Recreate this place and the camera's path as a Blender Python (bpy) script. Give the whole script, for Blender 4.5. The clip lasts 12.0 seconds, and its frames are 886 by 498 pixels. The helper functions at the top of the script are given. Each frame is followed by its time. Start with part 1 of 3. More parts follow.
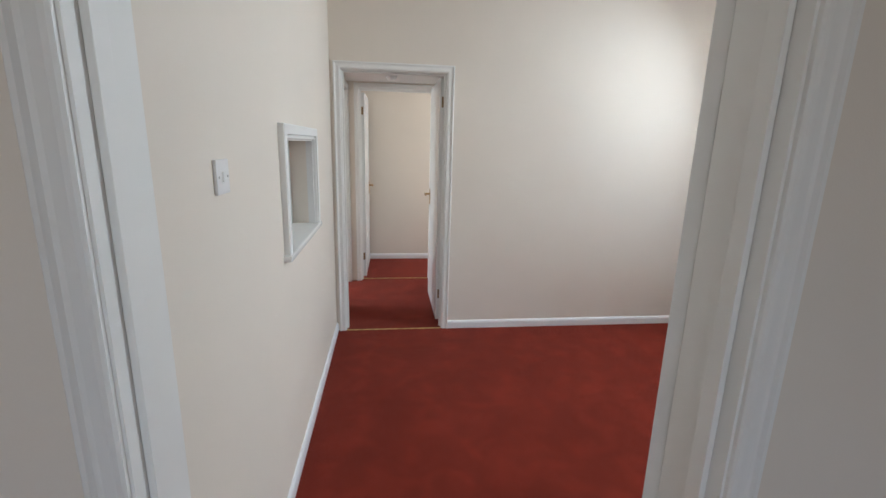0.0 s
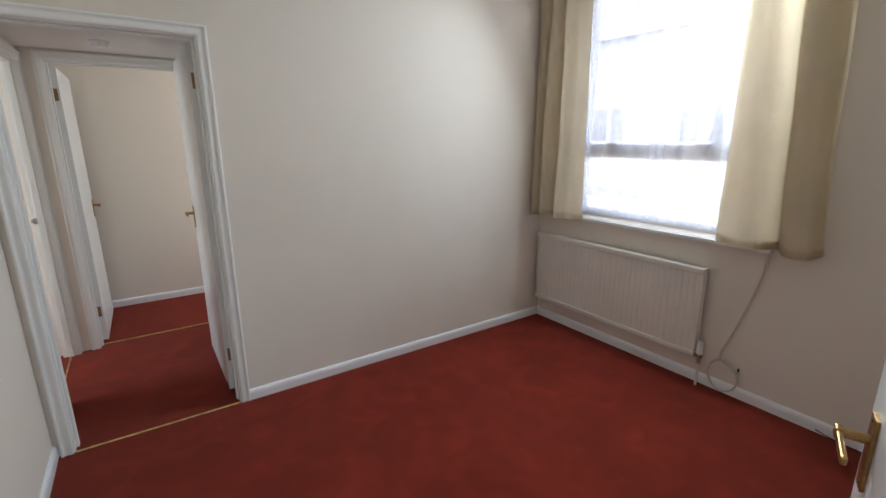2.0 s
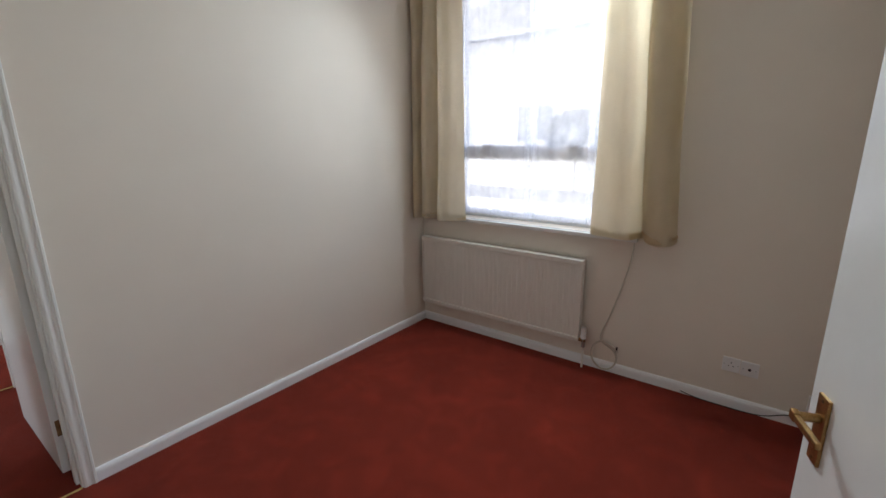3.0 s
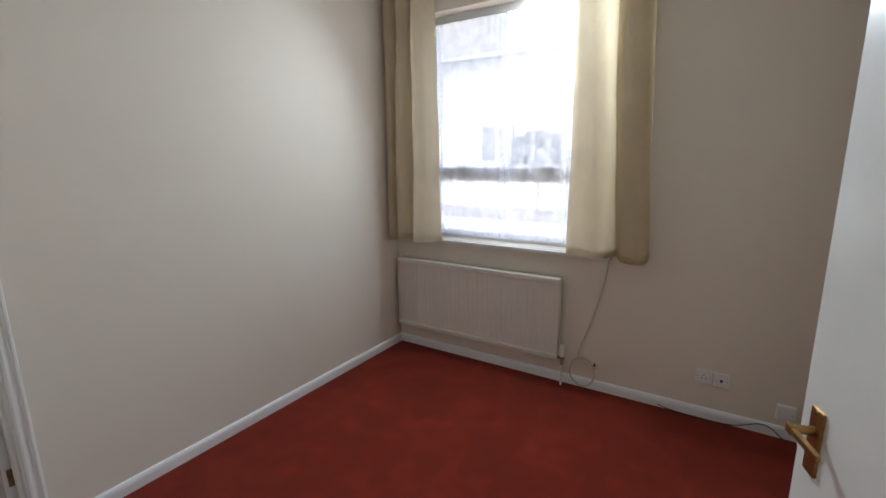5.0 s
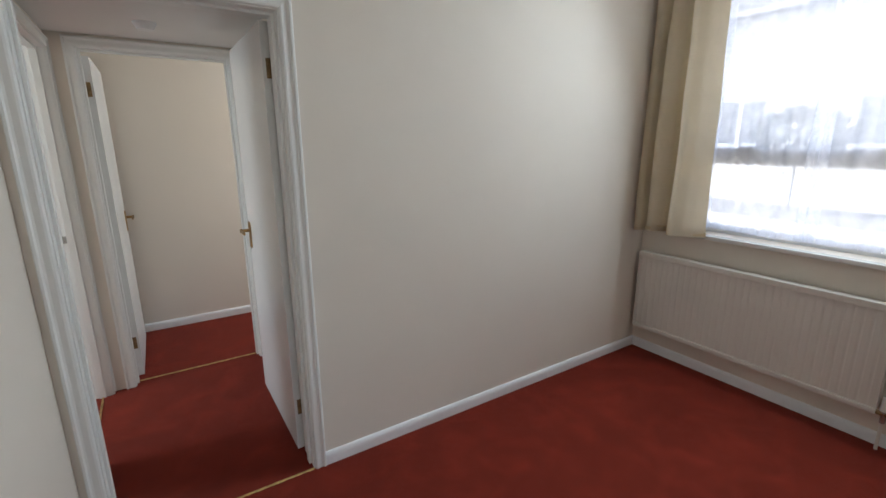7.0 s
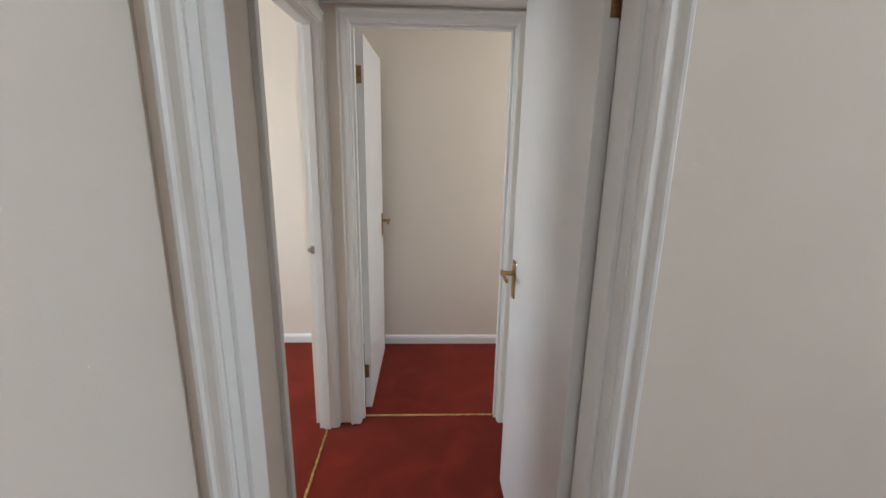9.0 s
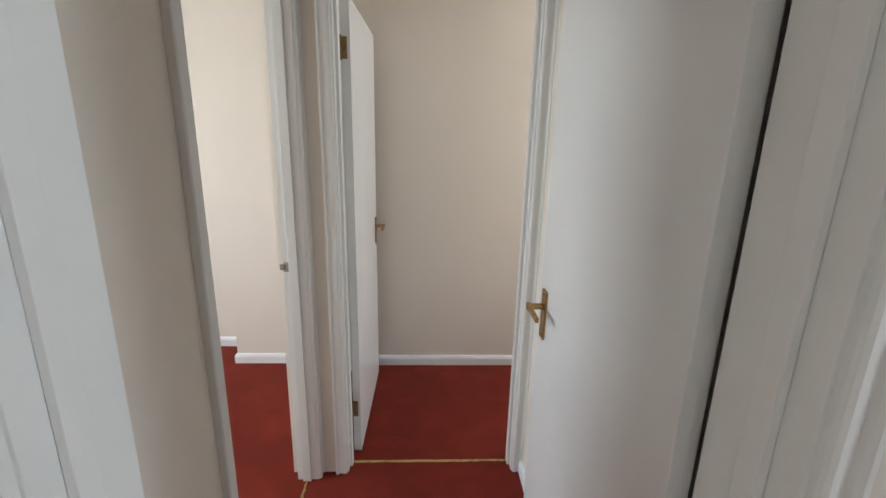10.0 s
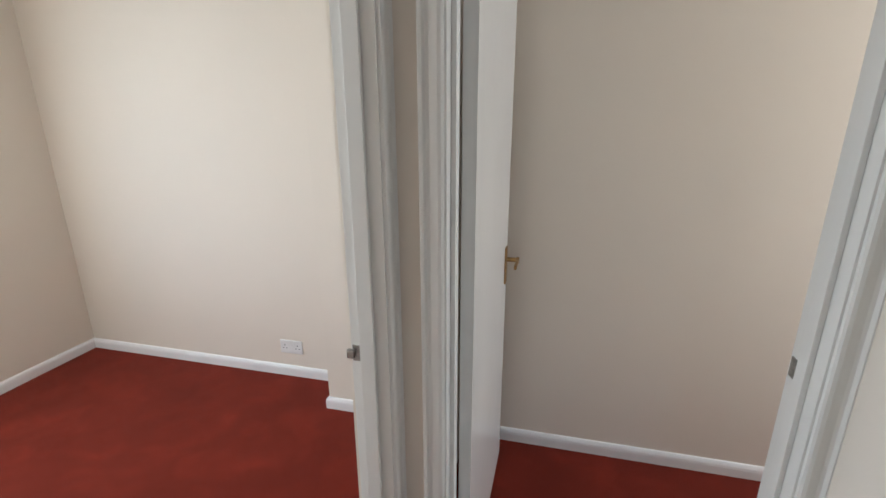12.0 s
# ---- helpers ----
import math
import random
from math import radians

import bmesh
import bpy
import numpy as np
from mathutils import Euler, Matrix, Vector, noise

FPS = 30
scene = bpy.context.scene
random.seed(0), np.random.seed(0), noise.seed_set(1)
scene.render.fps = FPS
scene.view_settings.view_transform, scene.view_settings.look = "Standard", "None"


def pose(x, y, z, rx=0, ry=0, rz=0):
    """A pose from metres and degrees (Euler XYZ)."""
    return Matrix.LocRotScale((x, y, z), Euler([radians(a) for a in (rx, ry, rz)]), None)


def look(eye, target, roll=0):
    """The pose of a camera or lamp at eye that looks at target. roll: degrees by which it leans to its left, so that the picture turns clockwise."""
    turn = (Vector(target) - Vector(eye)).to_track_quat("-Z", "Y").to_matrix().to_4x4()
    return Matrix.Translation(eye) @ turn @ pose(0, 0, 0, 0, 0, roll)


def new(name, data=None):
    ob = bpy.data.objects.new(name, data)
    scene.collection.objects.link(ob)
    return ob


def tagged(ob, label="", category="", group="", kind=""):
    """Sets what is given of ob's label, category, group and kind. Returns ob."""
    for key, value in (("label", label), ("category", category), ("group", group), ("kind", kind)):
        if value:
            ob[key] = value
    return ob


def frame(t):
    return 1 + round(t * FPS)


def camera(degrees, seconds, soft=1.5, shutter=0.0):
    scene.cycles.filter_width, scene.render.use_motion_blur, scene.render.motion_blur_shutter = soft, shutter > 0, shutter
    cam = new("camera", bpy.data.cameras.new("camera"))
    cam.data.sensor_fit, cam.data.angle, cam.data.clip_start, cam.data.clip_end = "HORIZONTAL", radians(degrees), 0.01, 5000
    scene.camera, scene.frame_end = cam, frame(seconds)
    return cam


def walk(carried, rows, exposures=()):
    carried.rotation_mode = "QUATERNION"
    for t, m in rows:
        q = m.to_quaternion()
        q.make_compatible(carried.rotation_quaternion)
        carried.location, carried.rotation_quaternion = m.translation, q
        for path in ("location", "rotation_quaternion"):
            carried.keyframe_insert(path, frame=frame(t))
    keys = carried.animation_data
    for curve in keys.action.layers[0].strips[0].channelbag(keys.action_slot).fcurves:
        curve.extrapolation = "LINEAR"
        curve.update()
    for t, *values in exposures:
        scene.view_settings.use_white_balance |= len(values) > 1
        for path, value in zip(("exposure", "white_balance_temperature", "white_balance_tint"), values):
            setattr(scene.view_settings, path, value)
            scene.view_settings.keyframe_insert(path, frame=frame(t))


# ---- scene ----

cam = camera(89.4, 12.0)
PATH = [
    (0, (0.608, 0.527, 1.506), (0.85, 2.459, 1.049), 1.5),
    (0.5, (0.552, 0.824, 1.509), (1.098, 2.695, 1.058), 1.0),
    (1, (0.525, 1.024, 1.499), (1.387, 2.766, 1.026), 0.8),
    (1.5, (0.626, 1.215, 1.502), (1.659, 2.86, 1.027), -0.3),
    (2, (0.717, 1.366, 1.521), (1.804, 2.975, 1.042), -0.3),
    (2.5, (0.713, 1.519, 1.524), (2.086, 2.888, 1.033), -0.4),
    (3, (0.673, 1.645, 1.539), (2.217, 2.821, 1.056), -0.6),
    (5, (0.625, 1.724, 1.559), (2.275, 2.78, 1.155), -0.7),
    (5.5, (0.62, 1.736, 1.565), (2.29, 2.76, 1.161), -0.6),
    (6, (0.558, 1.799, 1.61), (2.26, 2.758, 1.185), -0.4),
    (6.5, (0.593, 1.895, 1.529), (2.213, 2.994, 1.119), 0.5),
    (7, (0.561, 2.125, 1.53), (1.618, 3.756, 1.059), -0.3),
    (7.5, (0.566, 2.396, 1.548), (1.118, 4.259, 1.071), 0.8),
    (7.7, (0.588, 2.507, 1.558), (0.997, 4.402, 1.065), 0.7),
    (9.5, (0.658, 3.434, 1.542), (0.734, 5.37, 1.044), 1.0),
    (10, (0.648, 3.646, 1.531), (0.736, 5.576, 1.015), 1.3),
    (10.5, (0.603, 3.915, 1.529), (0.767, 5.84, 1.01), 0.7),
    (11, (0.586, 4.117, 1.521), (0.795, 6.032, 0.985), 0.8),
    (11.5, (0.573, 4.353, 1.522), (0.59, 6.274, 0.966), -0.6),
    (12, (0.533, 4.475, 1.528), (0.077, 6.34, 0.965), -0.1),
]
walk(cam, [(t, look(eye, target, roll)) for t, eye, target, roll in PATH],
     exposures=[(0.0, 4.45, 6200, 6), (0.6, 4.25, 6150, 6), (1.0, 4.05, 6150, 6), (1.5, 4.22, 6150, 6), (2.6, 3.93, 6300, 6), (5.0, 3.9, 6250, 5), (6.6, 3.88, 6300, 5), (7.0, 4.0, 6200, 4), (7.5, 4.22, 6150, 5), (9.3, 4.15, 6300, 7), (10.5, 4.2, 6250, 5), (12.0, 4.0, 6200, 6)])

# ---- world and light ----
world = bpy.data.worlds.new("overcast")
scene.world = world
world.use_nodes = True
wn = world.node_tree.nodes
sky = wn.new("ShaderNodeTexSky")
sky.sky_type = "NISHITA"
sky.sun_disc = False
sky.sun_elevation, sky.sun_rotation = radians(53), radians(351)
sky.air_density, sky.dust_density, sky.ozone_density = 0.7, 6.0, 0.6
world.node_tree.links.new(sky.outputs[0], wn["Background"].inputs[0])
wn["Background"].inputs[1].default_value = 0.06

sun = new("sun", bpy.data.lights.new("sun", "SUN"))
sun.data.energy, sun.data.angle, sun.data.color = 0.6, radians(12), (1.0, 0.96, 0.9)
sun.matrix_world = look((-4, 25, 34), (0, 0, 0))


def window_light(name, x, y, z, w, h, toward, watts, colour=(0.93, 0.95, 0.98), spread=179):
    """An area lamp that stands in for daylight at a window's opening."""
    d = bpy.data.lights.new(name, "AREA")
    d.shape, d.size, d.size_y, d.energy, d.color = "RECTANGLE", w, h, watts, colour
    d.spread = radians(spread)
    o = new(name, d)
    o.matrix_world = look((x, y, z), toward)
    return o


window_light("daylight_bedroom", -2.47, 4.80, 1.68, 1.25, 1.05, (0, 4.80, 1.2), 2.6, (0.84, 0.93, 1.0))
# added lamp for the end room, at an assumed window out of view
window_light("end_room_fill", 2.96, 5.95, 1.55, 0.6, 1.1, (0, 5.95, 1.35), 1.0, (0.88, 0.94, 1.0))
# fill lamp added behind the start to brighten the entry frame
window_light("passage_fill", 0.6, -1.75, 1.55, 1.0, 1.2, (0.2, 2, 1.55), 0.55, (0.97, 0.97, 0.94))
# added fill: narrow strip under the window head, brightens the room beyond the sky's light
window_light("main_window_fill", 3.560, 3.08, 2.52, 0.65, 0.11, (0.7, 2.1, 0.6), 2.0, (0.82, 0.92, 1.0), 140)


# ---- materials ----
def material(name, colour, rough=0.5, metal=0.0, var=0.06, scale=3.0, fine=120.0, bump=0.02, spec=0.5, stain=None, dist=0.002):
    """A surface with variation at two scales and fine relief, in metres."""
    m = bpy.data.materials.new(name)
    m.use_nodes = True
    nt = m.node_tree
    n, l = nt.nodes, nt.links
    b = n["Principled BSDF"]
    b.inputs["Roughness"].default_value = rough
    b.inputs["Metallic"].default_value = metal
    b.inputs["Specular IOR Level"].default_value = spec
    co = n.new("ShaderNodeTexCoord")
    geo = n.new("ShaderNodeNewGeometry")
    big = n.new("ShaderNodeTexNoise")
    big.inputs["Scale"].default_value, big.inputs["Detail"].default_value = scale, 5
    small = n.new("ShaderNodeTexNoise")
    small.inputs["Scale"].default_value, small.inputs["Detail"].default_value = fine, 3
    l.new(geo.outputs["Position"], big.inputs["Vector"])
    l.new(geo.outputs["Position"], small.inputs["Vector"])
    ramp = n.new("ShaderNodeValToRGB")
    c2 = stain or tuple(c * (1 - 2.2 * var) for c in colour)
    c1 = tuple(min(1, c * (1 + var)) for c in colour)
    ramp.color_ramp.elements[0].position, ramp.color_ramp.elements[1].position = 0.3, 0.7
    ramp.color_ramp.elements[0].color, ramp.color_ramp.elements[1].color = (*c2, 1), (*c1, 1)
    l.new(big.outputs["Fac"], ramp.inputs["Fac"])
    mix = n.new("ShaderNodeMix")
    mix.data_type, mix.blend_type = "RGBA", "OVERLAY"
    mix.inputs["Factor"].default_value = min(1.0, var * 3)
    l.new(ramp.outputs["Color"], mix.inputs["A"])
    l.new(small.outputs["Fac"], mix.inputs["B"])
    l.new(mix.outputs["Result"], b.inputs["Base Color"])
    if bump:
        bm = n.new("ShaderNodeBump")
        bm.inputs["Strength"].default_value, bm.inputs["Distance"].default_value = bump, dist
        l.new(small.outputs["Fac"], bm.inputs["Height"])
        l.new(bm.outputs["Normal"], b.inputs["Normal"])
    return m


WALL = material("cream_emulsion", (0.785, 0.713, 0.626), 0.75, var=0.012, scale=1.3, fine=260, bump=0.12, spec=0.3)
CEIL = material("ceiling_paint", (0.82, 0.80, 0.77), 0.85, var=0.02, scale=1.5, fine=200, bump=0.1, spec=0.2)
GLOSS = material("white_gloss_paint", (0.80, 0.79, 0.765), 0.24, var=0.02, scale=2.2, fine=45, bump=0.05, spec=0.5)
TRIM = material("white_satin_trim", (0.83, 0.82, 0.79), 0.5, var=0.006, scale=4, fine=60, bump=0)
SKIRT = material("white_skirting_paint", (0.86, 0.86, 0.87), 0.35, var=0.01, scale=5, fine=60, bump=0.02)
RAD = material("radiator_enamel", (0.76, 0.72, 0.66), 0.35, var=0.02, scale=3, fine=90, bump=0.03)
PLASTIC = material("white_plastic", (0.80, 0.79, 0.78), 0.3, var=0.01, bump=0)
GREY_PLASTIC = material("grey_trim_plastic", (0.55, 0.55, 0.56), 0.35, var=0.02, bump=0)
DARK = material("dark_slot", (0.02, 0.02, 0.02), 0.6, bump=0)
BRASS = material("aged_brass", (0.44, 0.27, 0.11), 0.36, 1.0, var=0.12, scale=40, fine=220, bump=0.05)
HINGE = material("painted_brass_hinge", (0.30, 0.20, 0.10), 0.42, 0.9, var=0.15, scale=50, fine=200, bump=0.1)
STEEL = material("dull_steel", (0.45, 0.44, 0.42), 0.35, 1.0, var=0.1, scale=60, fine=200, bump=0.05)
STRIP = material("brass_threshold", (0.62, 0.43, 0.17), 0.38, 0.8, var=0.18, scale=25, fine=120, bump=0.3)
CABLE = material("cream_cable", (0.62, 0.57, 0.48), 0.5, bump=0)
BLACK = material("black_cable", (0.02, 0.02, 0.022), 0.5, bump=0)
UPVC = material("white_upvc", (0.80, 0.81, 0.82), 0.3, var=0.01, bump=0)


def carpet_material():
    m = material("red_carpet", (0.205, 0.0235, 0.0125), 0.95, var=0.07, scale=2.6, fine=420, bump=0.7, spec=0.08, dist=0.006)
    nt = m.node_tree
    b = nt.nodes["Principled BSDF"]
    b.inputs["Sheen Weight"].default_value = 0.15
    b.inputs["Sheen Roughness"].default_value = 0.5
    b.inputs["Sheen Tint"].default_value = (1.0, 0.45, 0.38, 1)
    # brushed pile: soft patches where the nap lies another way
    geo = nt.nodes.new("ShaderNodeNewGeometry")
    nap = nt.nodes.new("ShaderNodeTexNoise")
    nap.inputs["Scale"].default_value, nap.inputs["Detail"].default_value, nap.inputs["Distortion"].default_value = 5.5, 6, 0.6
    nt.links.new(geo.outputs["Position"], nap.inputs["Vector"])
    ramp = nt.nodes.new("ShaderNodeValToRGB")
    ramp.color_ramp.elements[0].position, ramp.color_ramp.elements[1].position = 0.45, 0.75
    ramp.color_ramp.elements[0].color, ramp.color_ramp.elements[1].color = (0.40, 0.40, 0.40, 1), (0.64, 0.62, 0.61, 1)
    nt.links.new(nap.outputs["Fac"], ramp.inputs["Fac"])
    old = b.inputs["Base Color"].links[0].from_socket
    mix = nt.nodes.new("ShaderNodeMix")
    mix.data_type, mix.blend_type = "RGBA", "OVERLAY"
    mix.inputs["Factor"].default_value = 0.6
    nt.links.new(old, mix.inputs["A"])
    nt.links.new(ramp.outputs["Color"], mix.inputs["B"])
    nt.links.new(mix.outputs["Result"], b.inputs["Base Color"])
    return m


CARPET = carpet_material()


def cloth_material(name, colour, through_colour, share):
    """Woven cloth that lets some light through."""
    m = material(name, colour, 0.9, var=0.04, scale=6, fine=140, bump=0.7, spec=0.1, dist=0.004)
    nt = m.node_tree
    b, out = nt.nodes["Principled BSDF"], nt.nodes["Material Output"]
    tr = nt.nodes.new("ShaderNodeBsdfTranslucent")
    tr.inputs["Color"].default_value = (*through_colour, 1)
    mix = nt.nodes.new("ShaderNodeMixShader")
    mix.inputs[0].default_value = share
    nt.links.new(b.outputs[0], mix.inputs[1])
    nt.links.new(tr.outputs[0], mix.inputs[2])
    nt.links.new(mix.outputs[0], out.inputs["Surface"])
    return m


CURTAIN = cloth_material("cream_curtain", (0.87, 0.80, 0.68), (0.96, 0.87, 0.68), 0.45)
HEM = cloth_material("doubled_cream_hem", (0.84, 0.74, 0.56), (0.9, 0.72, 0.40), 0.22)


def net_material(name, cover, pattern=False):
    """Sheer net: open weave that shows the outside between bright threads."""
    m = bpy.data.materials.new(name)
    m.use_nodes = True
    nt = m.node_tree
    n, l = nt.nodes, nt.links
    out = n["Material Output"]
    n.remove(n["Principled BSDF"])
    clear, cloth, diff = n.new("ShaderNodeBsdfTransparent"), n.new("ShaderNodeBsdfTranslucent"), n.new("ShaderNodeBsdfDiffuse")
    cloth.inputs["Color"].default_value = (0.93, 0.95, 1.0, 1)
    diff.inputs["Color"].default_value = (0.85, 0.86, 0.9, 1)
    both = n.new("ShaderNodeMixShader")
    both.inputs[0].default_value = 0.12
    l.new(cloth.outputs[0], both.inputs[1])
    l.new(diff.outputs[0], both.inputs[2])
    mix = n.new("ShaderNodeMixShader")
    geo = n.new("ShaderNodeNewGeometry")
    tex = n.new("ShaderNodeTexNoise")
    tex.inputs["Scale"].default_value, tex.inputs["Detail"].default_value = (38.0 if pattern else 14.0), 4
    l.new(geo.outputs["Position"], tex.inputs["Vector"])
    rng = n.new("ShaderNodeMapRange")
    rng.inputs["From Min"].default_value, rng.inputs["From Max"].default_value = 0.35, 0.65
    rng.inputs["To Min"].default_value, rng.inputs["To Max"].default_value = cover * 0.92, min(1, cover * 1.1)
    l.new(tex.outputs["Fac"], rng.inputs["Value"])
    l.new(rng.outputs[0], mix.inputs[0])
    l.new(clear.outputs[0], mix.inputs[1])
    l.new(both.outputs[0], mix.inputs[2])
    l.new(mix.outputs[0], out.inputs["Surface"])
    return m


NET = net_material("white_net", 0.53)
LACE = net_material("white_lace", 0.6, True)

GLASS = bpy.data.materials.new("window_glass")
GLASS.use_nodes = True
gb = GLASS.node_tree.nodes["Principled BSDF"]
gb.inputs["Transmission Weight"].default_value, gb.inputs["Roughness"].default_value, gb.inputs["IOR"].default_value = 1.0, 0.0, 1.1


# ---- geometry helpers ----
def mesh_of(name, bm, mat):
    me = bpy.data.meshes.new(name)
    bm.normal_update()
    bm.to_mesh(me)
    bm.free()
    if mat:
        me.materials.append(mat)
    return me


def part(name, bm, mat, parent=None, label="", smooth=False):
    me = mesh_of(name, bm, mat)
    if smooth:
        for p in me.polygons:
            p.use_smooth = True
    o = new(name, me)
    if parent:
        o.parent = parent
    if label:
        tagged(o, label)
    return o


def thing(name, label, category, m=None, group="", kind=""):
    o = new(name)
    o.empty_display_size = 0.05
    if m is not None:
        o.matrix_world = m
    return tagged(o, label, category, group, kind)


def add_box(bm, x0, x1, y0, y1, z0, z1, bevel=0.0):
    r = bmesh.ops.create_cube(bm, size=1.0, matrix=Matrix.Translation(((x0 + x1) / 2, (y0 + y1) / 2, (z0 + z1) / 2)) @ Matrix.Diagonal((abs(x1 - x0), abs(y1 - y0), abs(z1 - z0), 1)))
    if bevel:
        es = list({e for v in r["verts"] for e in v.link_edges})
        bmesh.ops.bevel(bm, geom=es, offset=bevel, segments=2, affect="EDGES", profile=0.6)
    return bm


def box(x0, x1, y0, y1, z0, z1, bevel=0.0):
    return add_box(bmesh.new(), x0, x1, y0, y1, z0, z1, bevel)


def boxes(*rows):
    bm = bmesh.new()
    for r in rows:
        add_box(bm, *r)
    return bm


def rod(a, b, r, seg=12, r2=None):
    a, b = Vector(a), Vector(b)
    bm = bmesh.new()
    m = Matrix.Translation((a + b) / 2) @ (b - a).to_track_quat("Z", "Y").to_matrix().to_4x4()
    bmesh.ops.create_cone(bm, cap_ends=True, segments=seg, radius1=r, radius2=r if r2 is None else r2, depth=(b - a).length, matrix=m)
    return bm


def tube(name, points, r, mat, parent):
    cu = bpy.data.curves.new(name, "CURVE")
    cu.dimensions, cu.bevel_depth, cu.bevel_resolution, cu.use_fill_caps = "3D", r, 3, True
    s = cu.splines.new("NURBS")
    s.points.add(len(points) - 1)
    for p, q in zip(s.points, points):
        p.co = (*q, 1)
    s.use_endpoint_u, s.order_u = True, 4
    o = new(name, cu)
    cu.materials.append(mat)
    o.parent = parent
    return o


def sweep(profile, path, closed_ends=True):
    """A moulding: profile points (out, up) carried along corner frames (origin, out axis, up axis)."""
    bm = bmesh.new()
    rings = []
    for o, a, u in path:
        rings.append([bm.verts.new(Vector(o) + Vector(a) * p + Vector(u) * q) for p, q in profile])
    k = len(profile)
    for r0, r1 in zip(rings, rings[1:]):
        for i in range(k):
            bm.faces.new((r0[i], r0[(i + 1) % k], r1[(i + 1) % k], r1[i]))
    if closed_ends:
        bm.faces.new(rings[0])
        bm.faces.new(list(reversed(rings[-1])))
    bmesh.ops.recalc_face_normals(bm, faces=bm.faces)
    return bm


def structure(name, bm, mat, label, category):
    return tagged(part(name, bm, mat), label, category, kind="structure")


# ---- floor, walls and ceilings ----
structure("floor", box(-2.75, 3.52, -2.0, 6.9, -0.12, 0.0), CARPET, "deep red wall-to-wall cut-pile carpet with brushed patches", "carpet")

H1, H2 = 2.78, 2.10
X0, XW = 0.19, 3.52          # side walls of the main room
YB, YF = 1.265, 4.015        # its back and far walls
WY0, WY1, WZ0, WZ1 = 2.40, 3.77, 0.935, 2.565   # window opening

structure("wall_window", boxes((XW, 3.80, 1.02, WY0, -0.1, 2.9), (XW, 3.80, WY1, 4.4, -0.1, 2.9), (XW, 3.80, WY0, WY1, -0.1, WZ0), (XW, 3.80, WY0, WY1, WZ1, 2.9)),
          WALL, "cream emulsioned wall around a tall window", "wall")
structure("wall_hallway_side", boxes((-2.75, 0.246, YF, 4.165, 0, 2.9), (1.067, XW, YF, 4.165, 0, 2.9), (0.246, 1.067, YF, 4.165, 2.035, 2.9)),
          WALL, "plain cream painted wall with a doorway", "wall")
# left wall with serving hatch
HY0, HY1, HZ0, HZ1 = 2.405, 3.12, 1.048, 1.515
structure("wall_hatch_side", boxes((0.05, X0, 1.265, HY0, 0, 2.9), (0.05, X0, HY1, YF, 0, 2.9), (0.05, X0, HY0, HY1, 0, HZ0), (0.05, X0, HY0, HY1, HZ1, 2.9)),
          WALL, "cream painted wall with a serving hatch", "wall")
EX0, EX1, YN = 0.250, 1.170, 1.115
structure("wall_entry_side", boxes((-1.6, EX0 - 0.025, YN, YB, 0, 2.9), (EX1 + 0.025, XW, YN, YB, 0, 2.9), (EX0 - 0.025, EX1 + 0.025, YN, YB, 2.035, 2.9)),
          WALL, "cream painted wall with the entry doorway", "wall")
structure("ceiling", box(0.0, 3.6, 1.2, 4.08, H1, H1 + 0.1), CEIL, "plain off-white painted ceiling", "ceiling")

# hallway, bedroom and end room
LY0, LY1 = 4.575, 5.342
structure("wall_hall_left", boxes((0.10, X0, 4.165, LY0 - 0.025, 0, 2.5), (0.10, X0, LY1 + 0.025, 5.388, 0, 2.5), (0.10, X0, LY0 - 0.025, LY1 + 0.025, 2.035, 2.5)),
          WALL, "narrow cream hallway wall with a bedroom doorway", "wall")
structure("wall_hall_right", box(1.115, 1.22, 4.165, 5.388, 0, 2.5), WALL, "cream hallway wall behind the open door", "wall")
structure("wall_hall_end", boxes((0.07, 0.293, 5.388, 5.505, 0, 2.5), (1.091, 3.0, 5.388, 5.505, 0, 2.5), (0.293, 1.091, 5.388, 5.505, 2.055, 2.5)),
          WALL, "cream wall at the hallway's end with a doorway", "wall")
structure("ceiling_hall", box(0.07, 1.22, 4.165, 5.388, H2, H2 + 0.08), CEIL, "low white hallway ceiling", "ceiling")
structure("wall_end_room_back", box(-0.02, 3.1, 6.365, 6.465, 0, 2.5), WALL, "plain cream end room wall", "wall")
structure("wall_end_room_left", box(0.07, 0.19, 5.505, 6.365, 0, 2.5), WALL, "cream wall behind the open door", "wall")
# opening assumed, never in view; goes with the end room's added lamp
structure("wall_end_room_right", boxes((2.98, 3.1, 5.505, 5.6, 0, 2.5), (2.98, 3.1, 6.3, 6.365, 0, 2.5), (2.98, 3.1, 5.6, 6.3, 0, 0.95), (2.98, 3.1, 5.6, 6.3, 2.15, 2.5)), WALL, "cream wall with an assumed window opening, out of view", "wall")
structure("ceiling_end_room", box(0.0, 3.1, 5.5, 6.46, 2.4, 2.5), CEIL, "plain white ceiling", "ceiling")
structure("wall_bedroom_back", box(-2.75, -0.575, 6.632, 6.75, 0, 2.5), WALL, "plain cream bedroom wall", "wall")
structure("wall_bedroom_recess", box(-0.575, 0.07, 6.39, 6.75, 0, 2.5), WALL, "cream wall that steps forward beside the doorway", "wall")
structure("wall_bedroom_left", boxes((-2.64, -2.49, 4.14, 4.4, 0, 2.5), (-2.64, -2.49, 5.7, 6.632, 0, 2.5), (-2.64, -2.49, 4.4, 5.7, 0, 0.9), (-2.64, -2.49, 4.4, 5.7, 2.2, 2.5)),
          WALL, "cream bedroom wall with a window", "wall")
